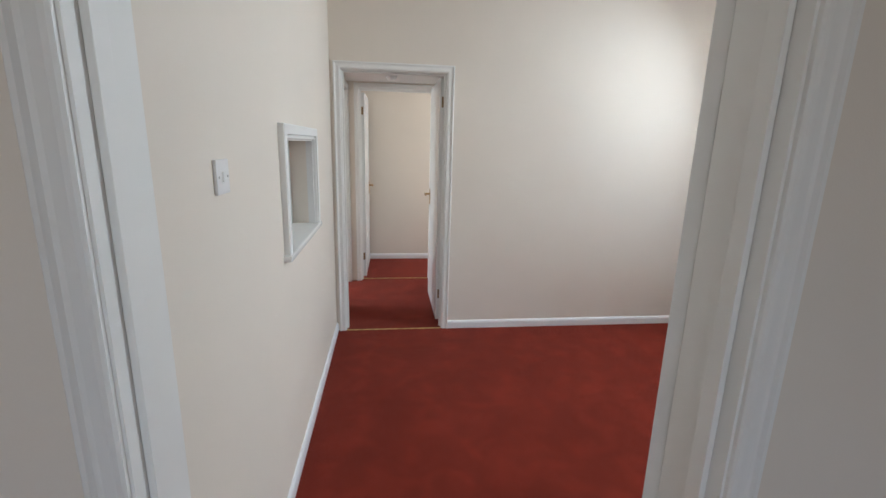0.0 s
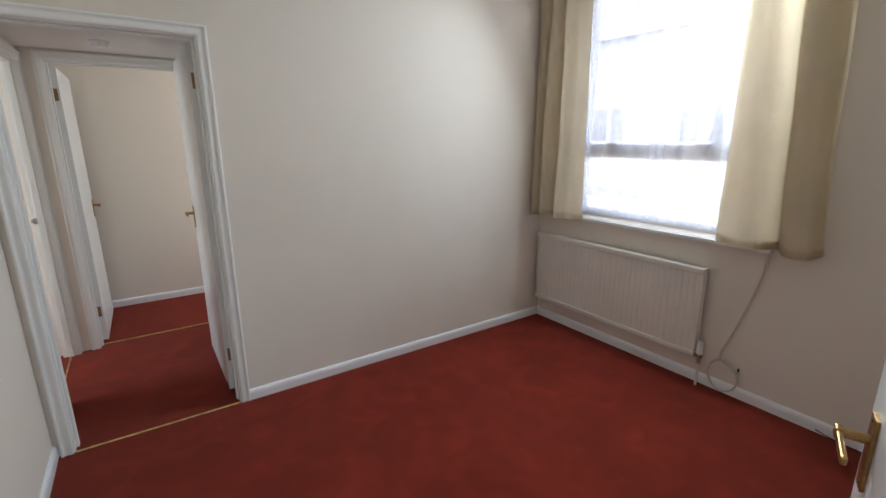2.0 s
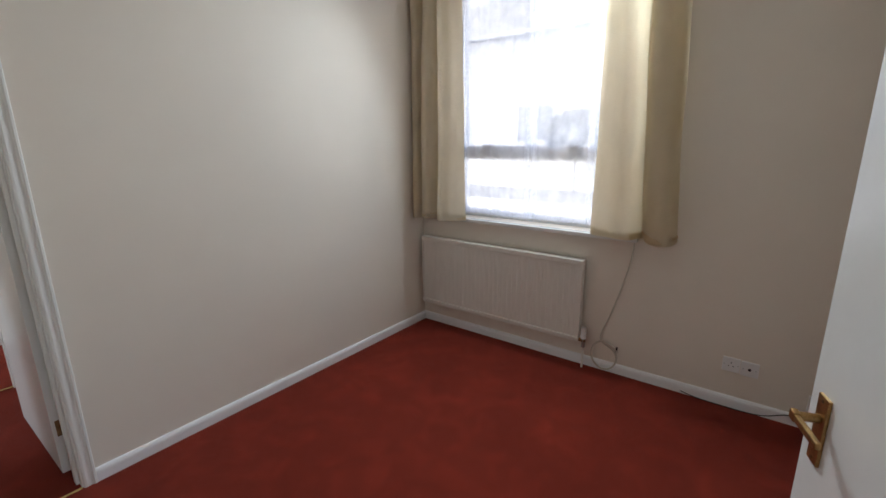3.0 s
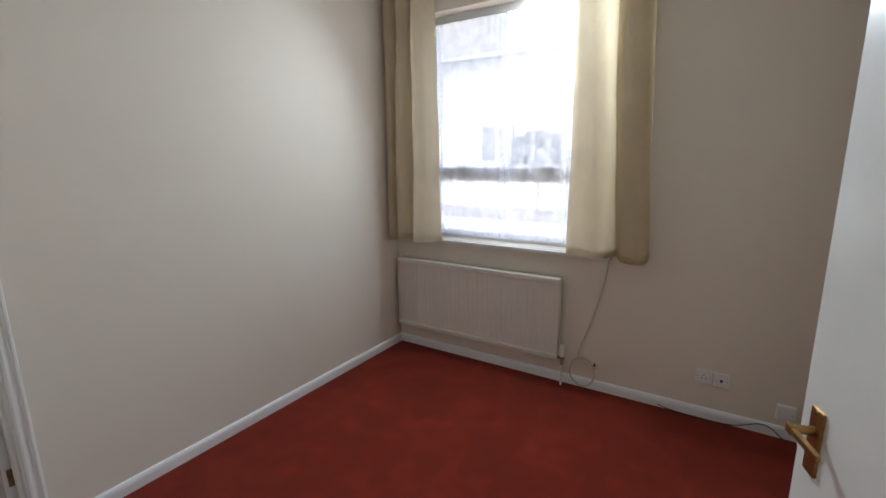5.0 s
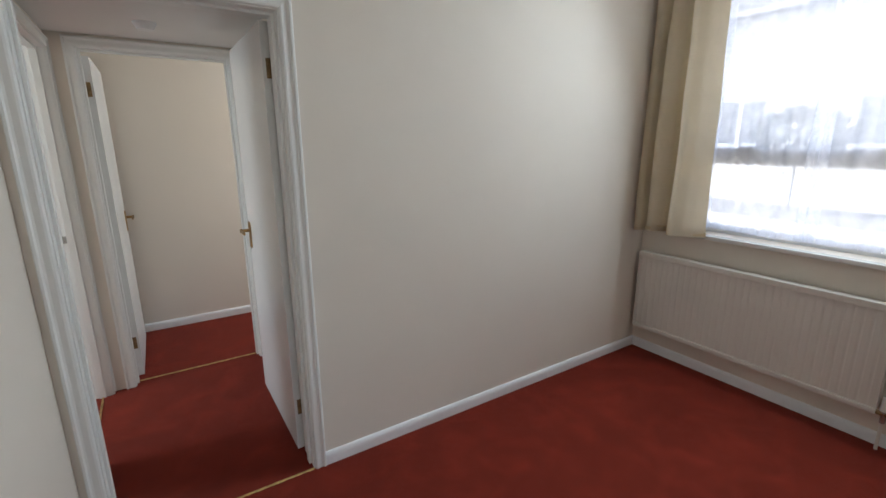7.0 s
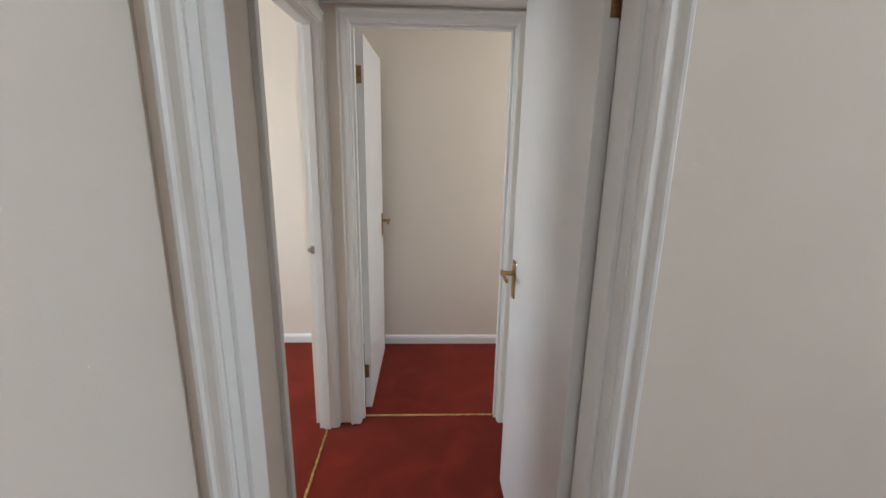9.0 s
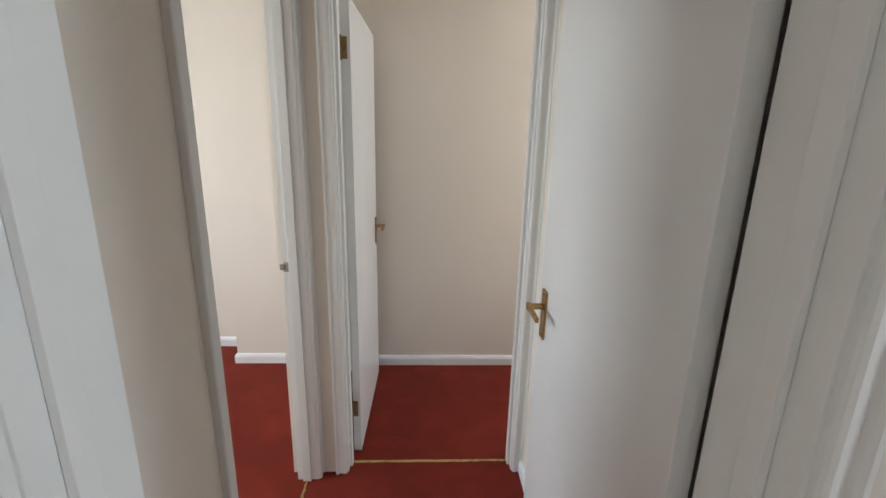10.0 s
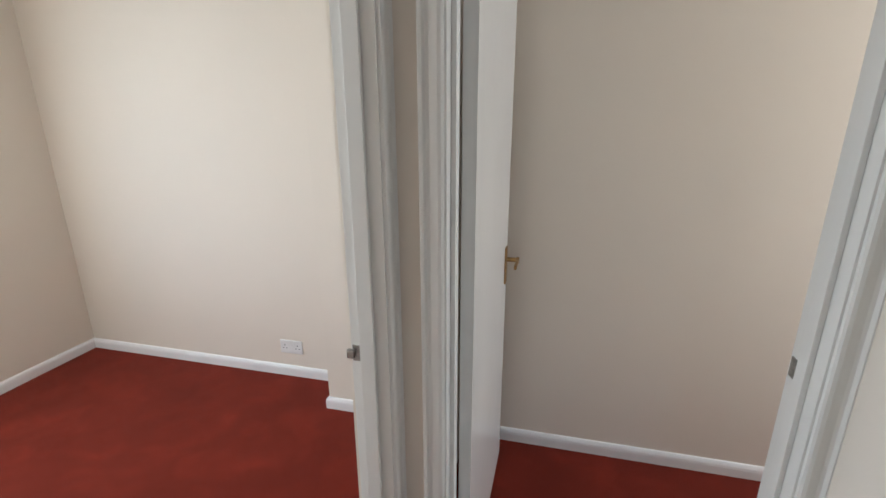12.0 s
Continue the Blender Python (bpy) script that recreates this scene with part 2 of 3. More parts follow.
structure("ceiling_bedroom", box(-2.75, 0.07, 4.14, 6.75, 2.42, 2.52), CEIL, "plain white bedroom ceiling", "ceiling")
# passage behind the start
structure("wall_passage_left", box(-1.7, -1.6, -1.9, YB, 0, 2.6), WALL, "plain cream passage wall", "wall")
structure("wall_passage_right", box(2.4, 2.5, -1.9, YN, 0, 2.6), WALL, "plain cream passage wall", "wall")
# unseen back wall; its window opening is added to let light into the passage
structure("wall_passage_back", boxes((-1.7, 0.05, -1.9, -1.78, 0, 2.6), (1.15, 2.5, -1.9, -1.78, 0, 2.6), (0.05, 1.15, -1.9, -1.78, 0, 0.9), (0.05, 1.15, -1.9, -1.78, 2.2, 2.6)), WALL, "cream passage wall with an added window opening, out of view", "wall")
structure("ceiling_passage", box(-1.7, 2.5, -1.9, YN, 2.5, 2.6), CEIL, "plain white passage ceiling", "ceiling")

# ---- skirting ----
SK = [(0, 0), (0.015, 0), (0.016, 0.040), (0.0145, 0.052), (0.011, 0.060), (0.007, 0.065), (0, 0.067)]


def skirting(name, pts, label="white gloss skirting board with a rounded top edge"):
    """pts: corner points (x, y) with the outward directions of the profile there."""
    b = sweep(SK, [((x, y, 0.0), (ax, ay, 0), (0, 0, 1)) for x, y, ax, ay in pts])
    return structure(name, b, SKIRT, label, "skirting board")


skirting("baseboard_1", [(1.088, YF, 0, -1), (XW, YF, -1, -1), (XW, YB, -1, 1), (1.24, YB, 0, 1)])
skirting("baseboard_2", [(X0, YF, 1, 0), (X0, YB + 0.02, 1, 0)])
skirting("baseboard_3", [(X0, 4.185, 1, 0), (X0, LY0 - 0.06, 1, 0)])
skirting("baseboard_4", [(0.19, 6.365, 0, -1), (2.98, 6.365, 0, -1)])
skirting("baseboard_5", [(-2.49, 4.2, 1, 0), (-2.49, 6.632, 1, -1), (-0.575, 6.632, -1, -1), (-0.575, 6.39, -1, -1), (0.07, 6.39, 0, -1)])
skirting("baseboard_6", [(1.115, 4.2, -1, 0), (1.115, 5.386, -1, 0)])

# ---- door frames ----
ARCH = [(0.005, 0), (0.005, 0.009), (0.009, 0.013), (0.016, 0.0145), (0.034, 0.0115), (0.041, 0.013), (0.046, 0.019), (0.053, 0.019), (0.056, 0.016), (0.056, 0)]


def door_frame(name, m, w, h, depth, label, stop=0.045, near=True, far=True, left=True):
    """Lining, stops and architraves. Local: opening from 0 to w along x, up z, wall from y = 0 to depth."""
    f = thing(name, label, "door frame", m, kind="structure")
    t = 0.025
    part("jamb", box(-t, 0, -0.001, depth + 0.001, 0, h, 0.001), TRIM, f)
    part("jamb", box(w, w + t, -0.001, depth + 0.001, 0, h, 0.001), TRIM, f)
    part("head", box(-t, w + t, -0.001, depth + 0.001, h, h + t - 0.002, 0.001), TRIM, f)
    s0, s1 = stop, stop + 0.035
    part("stop", box(0.0005, 0.012, s0, s1, 0, h, 0.0015), TRIM, f)
    part("stop", box(w - 0.012, w - 0.0005, s0, s1, 0, h, 0.0015), TRIM, f)
    part("stop", box(0.012, w - 0.012, s0, s1, h - 0.012, h - 0.0005, 0.0015), TRIM, f)
    for side, y, s in ((near, 0, -1), (far, depth, 1)):
        if not side:
            continue
        run = [((-0.0, y, 0), (-1, 0, 0), (0, s, 0)), ((0, y, h), (-1, 0, 1), (0, s, 0)), ((w, y, h), (1, 0, 1), (0, s, 0)), ((w, y, 0), (1, 0, 0), (0, s, 0))]
        if side == "cut":
            run = [((0, y, h), (0, 0, 1), (0, s, 0)), ((w, y, h), (1, 0, 1), (0, s, 0)), ((w, y, 0), (1, 0, 0), (0, s, 0))]
        part("architrave", sweep(ARCH, run), TRIM, f)
    return f


HD = 2.01
door_frame("door_frame_main", pose(0.271, YF, 0), 0.771, HD, 0.15, "white painted door frame with moulded architrave", 0.04, far=False)
door_frame("door_frame_end", pose(0.318, 5.388, 0), 0.748, 2.03, 0.117, "white painted door frame with moulded architrave", 0.035, far=False)
door_frame("door_frame_bedroom", pose(X0, LY0, 0, 0, 0, 90), LY1 - LY0, HD, 0.09, "white painted bedroom door frame with moulded architrave", 0.03, far=False)
door_frame("door_frame_entry", pose(EX0, YN, 0), EX1 - EX0, HD, YB - YN, "white painted entry door frame with moulded architrave", 0.03, far=False)


# ---- doors ----
def lever_set(door, x, side, y, flip, z):
    """Back plate, boss, lever and screws on one face. side: +1 or -1 along local y; flip: the lever's way along x."""
    h = part("handle", box(x - 0.021, x + 0.021, min(y, y + side * 0.007), max(y, y + side * 0.007), z - 0.08, z + 0.07, 0.0018), BRASS, door, "aged brass lever handle on a back plate")
    part("boss", rod((x, y + side * 0.006, z + 0.02), (x, y + side * 0.05, z + 0.02), 0.0095), BRASS, h)
    lv = bmesh.new()
    add_box(lv, x - 0.012, x + 0.012, min(y + side * 0.042, y + side * 0.056), max(y + side * 0.042, y + side * 0.056), z + 0.009, z + 0.031, 0.004)
    add_box(lv, min(x, x + flip * 0.105), max(x, x + flip * 0.105), min(y + side * 0.044, y + side * 0.055), max(y + side * 0.044, y + side * 0.055), z + 0.012, z + 0.028, 0.004)
    part("lever", lv, BRASS, h)
    for dz in (-0.07, 0.06):
        part("screw", rod((x, y + side * 0.006, z + dz), (x, y + side * 0.0085, z + dz), 0.004, 8), HINGE, h)


def door(name, m, w, label, hinge_side, thick=0.036, lever=1.01):
    """A flush door. Local: hinge edge at x = 0, leaf to x = w, thickness from y = -thick to 0."""
    d = thing(name, label, "door", m, group="flush doors", kind="")
    part("leaf", box(0.002, w, -thick, 0, 0.012, HD - 0.004, 0.0018), GLOSS, d)
    lever_set(d, w - 0.062, 1, 0, -1, lever)
    lever_set(d, w - 0.062, -1, -thick, -1, lever)
    part("latch_plate", box(w - 0.0005, w + 0.0012, -thick / 2 - 0.0125, -thick / 2 + 0.0125, 0.95, 1.09, 0.0003), BRASS, d)
    part("latch", box(w, w + 0.010, -thick / 2 - 0.006, -thick / 2 + 0.006, 1.01, 1.03, 0.002), BRASS, d)
    for z in (0.245, 1.825):
        y = 0.003 if hinge_side > 0 else -thick - 0.003
        g = part("hinge", rod((-0.002, y, z - 0.045), (-0.002, y, z + 0.045), 0.0065, 10), HINGE, d, "tarnished brass butt hinge")
        part("hinge_leaf", box(-0.0005, 0.0025, -0.024 if hinge_side > 0 else -thick + 0.002, -0.002 if hinge_side > 0 else -thick + 0.022, z - 0.04, z + 0.04), HINGE, g)
        part("hinge_leaf", box(-0.032, -0.004, y - 0.0015, y + 0.0015, z - 0.045, z + 0.045), HINGE, g)
    return d


# between main room and hallway, swung into the hallway
door("door_hallway", pose(1.012, 4.180, 0, 0, 0, 90.05), 0.755, "white gloss flush door, open against the hallway wall", -1)
door("door_end", pose(0.324, 5.512, 0, 0, 0, 89.2), 0.742, "white gloss flush door with brass lever, open into the end room", 1, lever=0.965)
door("door_entry", pose(1.160, 1.303, 0, 0, 0, 19.1), 0.712, "white gloss entry door with brass lever, wide open", -1, lever=0.955)

# strike plates left on the frames
st = thing("strike_plate", "small dull steel roller catch on the bedroom door jamb", "door catch")
part("plate", box(0.103, 0.125, LY1 - 0.003, LY1 + 0.001, 0.978, 1.018, 0.0005), STEEL, st)
part("catch", box(0.092, 0.110, LY1 - 0.014, LY1 - 0.003, 0.988, 1.010, 0.003), STEEL, st)
st2 = thing("strike_plate", "small dull steel strike plate on the end door jamb", "door catch")
part("plate", box(1.0635, 1.0665, 5.478, 5.498, 0.985, 1.03, 0.0005), STEEL, st2)


# ---- threshold strips ----
def strip(a, b, seed):
    """A thin brass strip with the ragged pile of two carpets against it."""
    rng = random.Random(seed)
    bm = bmesh.new()
    a, b = Vector(a), Vector(b)
    n = 60
    side = (b - a).normalized().cross(Vector((0, 0, 1)))
    rows = []
    for i in range(n + 1):
        p = a.lerp(b, i / n)
        w0, w1 = 0.004 + rng.random() * 0.004, 0.004 + rng.random() * 0.004
        rows.append([bm.verts.new(p + side * w0 + Vector((0, 0, 0.0005))), bm.verts.new(p + side * w0 * 0.6 + Vector((0, 0, 0.005))), bm.verts.new(p - side * w1 * 0.6 + Vector((0, 0, 0.005))), bm.verts.new(p - side * w1 + Vector((0, 0, 0.0005)))])
    for r, s in zip(rows, rows[1:]):
        for i in range(3):
            bm.faces.new((r[i], r[i + 1], s[i + 1], s[i]))
    bmesh.ops.recalc_face_normals(bm, faces=bm.faces)
    return tagged(part("threshold_strip", bm, STRIP), "thin brass carpet threshold strip across a doorway", "threshold", "threshold strips")


strip((0.272, 4.012, 0), (1.041, 4.012, 0), 1)
strip((0.319, 5.45, 0), (1.065, 5.45, 0), 2)
strip((0.142, LY0 + 0.001, 0), (0.142, LY1 - 0.001, 0), 3)

# ---- serving hatch ----
hatch = thing("serving_hatch", "white painted serving hatch with closed doors and a projecting sill", "serving hatch")
fr = [(-0.002, 0), (-0.002, 0.018), (0.004, 0.018), (0.006, 0.012), (0.012, 0.012), (0.014, 0.026), (0.05, 0.026), (0.054, 0.022), (0.054, 0)]
run = [((X0, HY0, HZ0), (0, -1, 0), (1, 0, 0)), ((X0, HY0, HZ1), (0, -1, 1), (1, 0, 0)), ((X0, HY1, HZ1), (0, 1, 1), (1, 0, 0)), ((X0, HY1, HZ0), (0, 1, 0), (1, 0, 0))]
part("frame", sweep(fr, run), TRIM, hatch)
part("bead", box(X0 - 0.03, X0 + 0.004, HY0, HY0 + 0.012, HZ0, HZ1), GLOSS, hatch)
part("bead", box(X0 - 0.03, X0 + 0.004, HY1 - 0.012, HY1, HZ0, HZ1), GLOSS, hatch)
part("bead", box(X0 - 0.03, X0 + 0.004, HY0 + 0.012, HY1 - 0.012, HZ1 - 0.012, HZ1), GLOSS, hatch)
part("sill", box(0.06, X0 + 0.032, HY0 - 0.07, HY1 + 0.07, HZ0 - 0.026, HZ0 + 0.001, 0.008), GLOSS, hatch)
hd = part("hatch_door", box(0.052, 0.070, HY0, (HY0 + HY1) / 2 - 0.002, HZ0 + 0.002, HZ1, 0.002), GLOSS, hatch)
part("knob", rod((0.070, 2.70, 1.30), (0.092, 2.70, 1.30), 0.009), STEEL, hd)
part("hatch_door", box(0.052, 0.070, (HY0 + HY1) / 2 + 0.002, HY1, HZ0 + 0.002, HZ1, 0.002), GLOSS, hatch)

# ---- electrical plates ----
def plate(name, label, category, m, w, h, depth=0.009, group=""):
    """Local: plate centred at the origin, facing -y."""
    p = thing(name, label, category, m, group)
    part("plate", box(-w / 2, w / 2, -depth, 0, -h / 2, h / 2, 0.003), PLASTIC, p)
    return p


def screw_pair(p, dx, depth):
    for s in (-1, 1):
        part("screw", rod((s * dx, -depth, 0), (s * dx, -depth - 0.001, 0), 0.003, 8), STEEL, p)


def pins(p, x, depth):
    for dx, dz, w, h in ((0, 0.012, 0.004, 0.008), (-0.011, -0.008, 0.007, 0.004), (0.011, -0.008, 0.007, 0.004)):
        part("pin_hole", box(x + dx - w / 2, x + dx + w / 2, -depth - 0.0006, -depth + 0.0002, dz - h / 2, dz + h / 2), DARK, p)


sw = plate("light_switch", "white plastic single light switch on the cream wall", "light switch", pose(X0, 1.715, 1.412, 0, 0, 90), 0.086, 0.086)
part("rocker", box(-0.008, 0.008, -0.0130, -0.008, -0.013, 0.013, 0.002), PLASTIC, sw)
screw_pair(sw, 0.030, 0.009)
s1 = plate("wall_socket", "white single power socket beside an aerial outlet", "socket", pose(XW, 1.746, 0.262, 0, 0, -90), 0.086, 0.086, group="sockets under the window")
pins(s1, 0.0, 0.009)
screw_pair(s1, 0.034, 0.009)
s2 = plate("aerial_socket", "white aerial outlet plate beside a power socket", "socket", pose(XW, 1.657, 0.258, 0, 0, -90), 0.086, 0.086, group="sockets under the window")
part("outlet", rod((0, -0.009, 0), (0, -0.013, 0), 0.008), DARK, s2)
screw_pair(s2, 0.030, 0.009)
s3 = plate("junction_box", "white plastic surface box above the skirting", "socket", pose(XW, 1.345, 0.155, 0, 0, -90), 0.085, 0.085, 0.026)
part("lid", box(-0.038, 0.038, -0.029, -0.0255, -0.038, 0.038, 0.002), PLASTIC, s3)
screw_pair(s3, 0.030, 0.029)
s4 = plate("wall_socket", "white double power socket low on the bedroom wall", "socket", pose(-0.94, 6.632, 0.195, 0, 0, 0), 0.146, 0.086)
pins(s4, -0.042, 0.009)
pins(s4, 0.042, 0.009)
for sx in (-0.012, 0.012):
    part("rocker", box(sx - 0.006, sx + 0.006, -0.0115, -0.008, 0.004, 0.024, 0.001), PLASTIC, s4)

# ---- radiator ----
rad = thing("radiator", "cream enamel panel radiator with fluted front under the window", "radiator")
RY0, RY1, RZ0, RZ1, RX = 2.615, 3.975, 0.187, 0.755, 3.445
bm = bmesh.new()
prof = []
n = 34
pitch = (RY1 - RY0 - 0.024) / n
for i in range(n):
    a = RY0 + 0.012 + i * pitch
    prof += [(a, 0.0), (a + pitch * 0.5, 0.0), (a + pitch * 0.7, 0.0022), (a + pitch * 0.8, 0.0022)]
prof.append((RY1 - 0.012, 0.0))
lo = [bm.verts.new((RX + 0.006 + d, yy, RZ0 + 0.03)) for yy, d in prof]
hi = [bm.verts.new((RX + 0.006 + d, yy, RZ1 - 0.035)) for yy, d in prof]
for i in range(len(prof) - 1):
    bm.faces.new((lo[i], hi[i], hi[i + 1], lo[i + 1]))
bmesh.ops.recalc_face_normals(bm, faces=bm.faces)
part("fluted_panel", bm, RAD, rad)
part("panel_back", box(RX + 0.0125, RX + 0.024, RY0 + 0.003, RY1 - 0.003, RZ0 + 0.012, RZ1 - 0.012, 0.004), RAD, rad)
part("top_rail", box(RX - 0.006, RX + 0.05, RY0, RY1, RZ1 - 0.036, RZ1, 0.005), RAD, rad)
part("bottom_rail", box(RX - 0.006, RX + 0.03, RY0, RY1, RZ0, RZ0 + 0.03, 0.006), RAD, rad)
part("end_cap", box(RX + 0.0, RX + 0.05, RY0, RY0 + 0.011, RZ0 + 0.03, RZ1 - 0.036, 0.002), RAD, rad)
part("end_cap", box(RX + 0.0, RX + 0.05, RY1 - 0.011, RY1, RZ0 + 0.03, RZ1 - 0.036, 0.002), RAD, rad)
for yy in (RY0 + 0.2, RY1 - 0.2):
    part("bracket", box(RX + 0.022, XW, yy - 0.02, yy + 0.02, 0.25, 0.66), RAD, rad)
valve = part("valve", rod((3.462, 2.585, 0.15), (3.462, 2.585, 0.212), 0.012), STEEL, rad, "chrome radiator valve body")
part("union", rod((3.462, 2.572, 0.198), (3.462, 2.63, 0.198), 0.012), HINGE, valve)
part("valve_head", rod((3.462, 2.585, 0.214), (3.462, 2.585, 0.292), 0.019, 16, 0.016), PLASTIC, rad, "white plastic valve head")
part("pipe", rod((3.462, 2.585, 0.0), (3.462, 2.585, 0.15), 0.0075), RAD, rad)

# ---- cables ----
cb = thing("aerial_cable", "loose cream coaxial cable hanging from the sill into a coil", "cable")
loop = [(3.505, 2.326, 0.92), (3.508, 2.33, 0.82), (3.512, 2.355, 0.70), (3.512, 2.385, 0.58), (3.512, 2.43, 0.42), (3.510, 2.47, 0.30), (3.500, 2.505, 0.20)]
for k in range(0, 15):
    ang = radians(150 + k * 52)
    loop.append((3.492 - 0.002 * (k % 3), 2.452 + 0.090 * math.cos(ang) * (1 + 0.05 * (k % 3)), 0.118 + 0.115 * math.sin(ang)))
tube("cord", loop, 0.0045, CABLE, cb)
part("plug", rod((3.492, 2.374, 0.165), (3.49, 2.371, 0.195), 0.006), BLACK, cb)
cb2 = thing("black_cable", "thin black cable lying along the skirting", "cable")
tube("cord", [(3.498, 1.98, 0.02), (3.497, 1.93, 0.006), (3.49, 1.85, 0.005), (3.485, 1.72, 0.006), (3.486, 1.62, 0.008), (3.488, 1.55, 0.018), (3.492, 1.49, 0.05), (3.494, 1.44, 0.068), (3.494, 1.39, 0.05), (3.492, 1.355, 0.012), (3.49, 1.34, 0.004)], 0.0028, BLACK, cb2)

# ---- window ----
win = thing("window_1", "white framed window with a deep transom and an opening lower light", "window", kind="structure")
FX0, FX1 = 3.64, 3.70
part("window_frame", boxes((FX0, FX1, WY0, WY0 + 0.055, WZ0, WZ1), (FX0, FX1, WY1 - 0.055, WY1, WZ0, WZ1), (FX0, FX1, WY0 + 0.055, WY1 - 0.055, WZ0, WZ0 + 0.05), (FX0, FX1, WY0 + 0.055, WY1 - 0.055, WZ1 - 0.055, WZ1)), UPVC, win)
part("transom", box(FX0 - 0.004, FX1 + 0.004, WY0 + 0.055, WY1 - 0.055, 1.375, 1.475, 0.006), UPVC, win)
for yy in (2.80, 3.45):
    part("catch", box(FX0 - 0.022, FX0 - 0.003, yy - 0.05, yy + 0.05, 1.462, 1.485, 0.004), GREY_PLASTIC, win)
for z0, z1 in ((WZ0 + 0.05, 1.375), (1.475, WZ1 - 0.055)):
    g = part("pane", box(3.668, 3.672, WY0 + 0.055, WY1 - 0.055, z0, z1), GLASS, win)
    g.visible_shadow = False
part("window_sill", box(XW - 0.045, FX0, WY0 - 0.09, WY1 + 0.06, WZ0 - 0.028, WZ0 - 0.001, 0.007), GLOSS, win)


# ---- curtains ----
def hanging(name, y0, y1, z0, z1, x, folds, depth, seed, cols=160, rows=26, flare=0.0, thick=0.004, phase=0.0, uneven=0.25):
    """A gathered cloth: uneven folds along y that open a little to the bottom."""
    rng = random.Random(seed)
    amps = [1 + rng.uniform(-uneven, uneven) for _ in range(folds + 2)]
    warp = [rng.uniform(-0.16, 0.16) for _ in range(folds + 2)]
    bm = bmesh.new()
    grid = []
    for j in range(rows + 1):
        v = j / rows
        z = z0 + (z1 - z0) * v
        line = []
        for i in range(cols + 1):
            u = i / cols
            f = u * folds + phase
            k = int(f) % (folds + 1)
            fr_ = f - int(f)
            amp = amps[k] * (1 - fr_) + amps[k + 1] * fr_
            wv = warp[k] * (1 - fr_) + warp[k + 1] * fr_
            s = math.sin(2 * math.pi * (f + wv * (1 - v)))
            s = math.copysign(abs(s) ** 0.8, s)
            yy = y0 + (y1 - y0) * u + flare * (1 - v) * (u - 0.5) + 0.006 * math.sin(5 * z + 7 * u)
            zz = z + (0.008 * math.sin(9 * u + seed) if j == 0 else 0)
            line.append(bm.verts.new((x + depth * amp * s * (1 - 0.25 * v) + 0.004 * math.sin(7 * z + 3 * f), yy, zz)))
        grid.append(line)
    for j in range(rows):
        for i in range(cols):
            bm.faces.new((grid[j][i], grid[j][i + 1], grid[j + 1][i + 1], grid[j + 1][i]))
    if thick:
        bmesh.ops.solidify(bm, geom=bm.faces[:], thickness=thick)
    return bm


CT = 2.70


def drape(foot, head, z0, z1, seed, inset=0.0, rows=30, fine=10, thick=0.004):
    """A curtain hanging between two plan lines of (y, x) points: the folds at the hem and at the heading."""
    rng = random.Random(seed)

    def line(pts):
        out = []
        for i in range(len(pts) - 1):
            p = [Vector((*pts[max(0, min(len(pts) - 1, i + k))], 0)) for k in (-1, 0, 1, 2)]
            for q in range(fine):
                t = q / fine
                out.append(0.5 * (2 * p[1] + (p[2] - p[0]) * t + (2 * p[0] - 5 * p[1] + 4 * p[2] - p[3]) * t * t + (3 * p[1] - p[0] - 3 * p[2] + p[3]) * t ** 3))
        out.append(Vector((*pts[-1], 0)))
        return out

    lo_, hi_ = line(foot), line(head)
    w = [rng.uniform(0, 6.28) for _ in range(4)]
    bm = bmesh.new()
    grid = []
    for j in range(rows + 1):
        v = j / rows
        row = []
        for i, (a, b) in enumerate(zip(lo_, hi_)):
            p = a.lerp(b, v ** 0.8)
            u = i / len(lo_)
            dy = 0.004 * math.sin(6.5 * v + 5 * u + w[0]) + 0.002 * math.sin(17 * v + w[1] + 9 * u)
            dx = 0.004 * math.sin(5.0 * v + 11 * u + w[2]) + 0.0015 * math.sin(23 * v + w[3] + 6 * u)
            dz = 0.006 * math.sin(8 * u + w[1]) * (1 - v)
            row.append(bm.verts.new((p.y + dx - inset, p.x + dy, z0 + (z1 - z0) * v + dz)))
        grid.append(row)
    for r0, r1 in zip(grid, grid[1:]):
        for i in range(len(r0) - 1):
            bm.faces.new((r0[i], r0[i + 1], r1[i + 1], r1[i]))
    bmesh.ops.solidify(bm, geom=bm.faces[:], thickness=thick)
    return bm


LEFT_FOOT = [(3.545, 3.46), (3.60, 3.425), (3.66, 3.40), (3.71, 3.355), (3.75, 3.365), (3.775, 3.445), (3.80, 3.385), (3.85, 3.345), (3.90, 3.36), (3.92, 3.435), (3.945, 3.365), (3.985, 3.36), (3.995, 3.46)]
LEFT_HEAD = [(3.59, 3.47), (3.62, 3.445), (3.66, 3.425), (3.70, 3.385), (3.74, 3.395), (3.765, 3.46), (3.79, 3.405), (3.84, 3.375), (3.88, 3.39), (3.905, 3.45), (3.935, 3.38), (3.98, 3.38), (3.995, 3.46)]
RIGHT_FOOT = [(2.585, 3.46), (2.54, 3.42), (2.46, 3.395), (2.39, 3.37), (2.335, 3.385), (2.31, 3.47), (2.285, 3.495), (2.25, 3.41), (2.21, 3.36), (2.16, 3.34), (2.115, 3.355), (2.095, 3.41), (2.09, 3.49)]
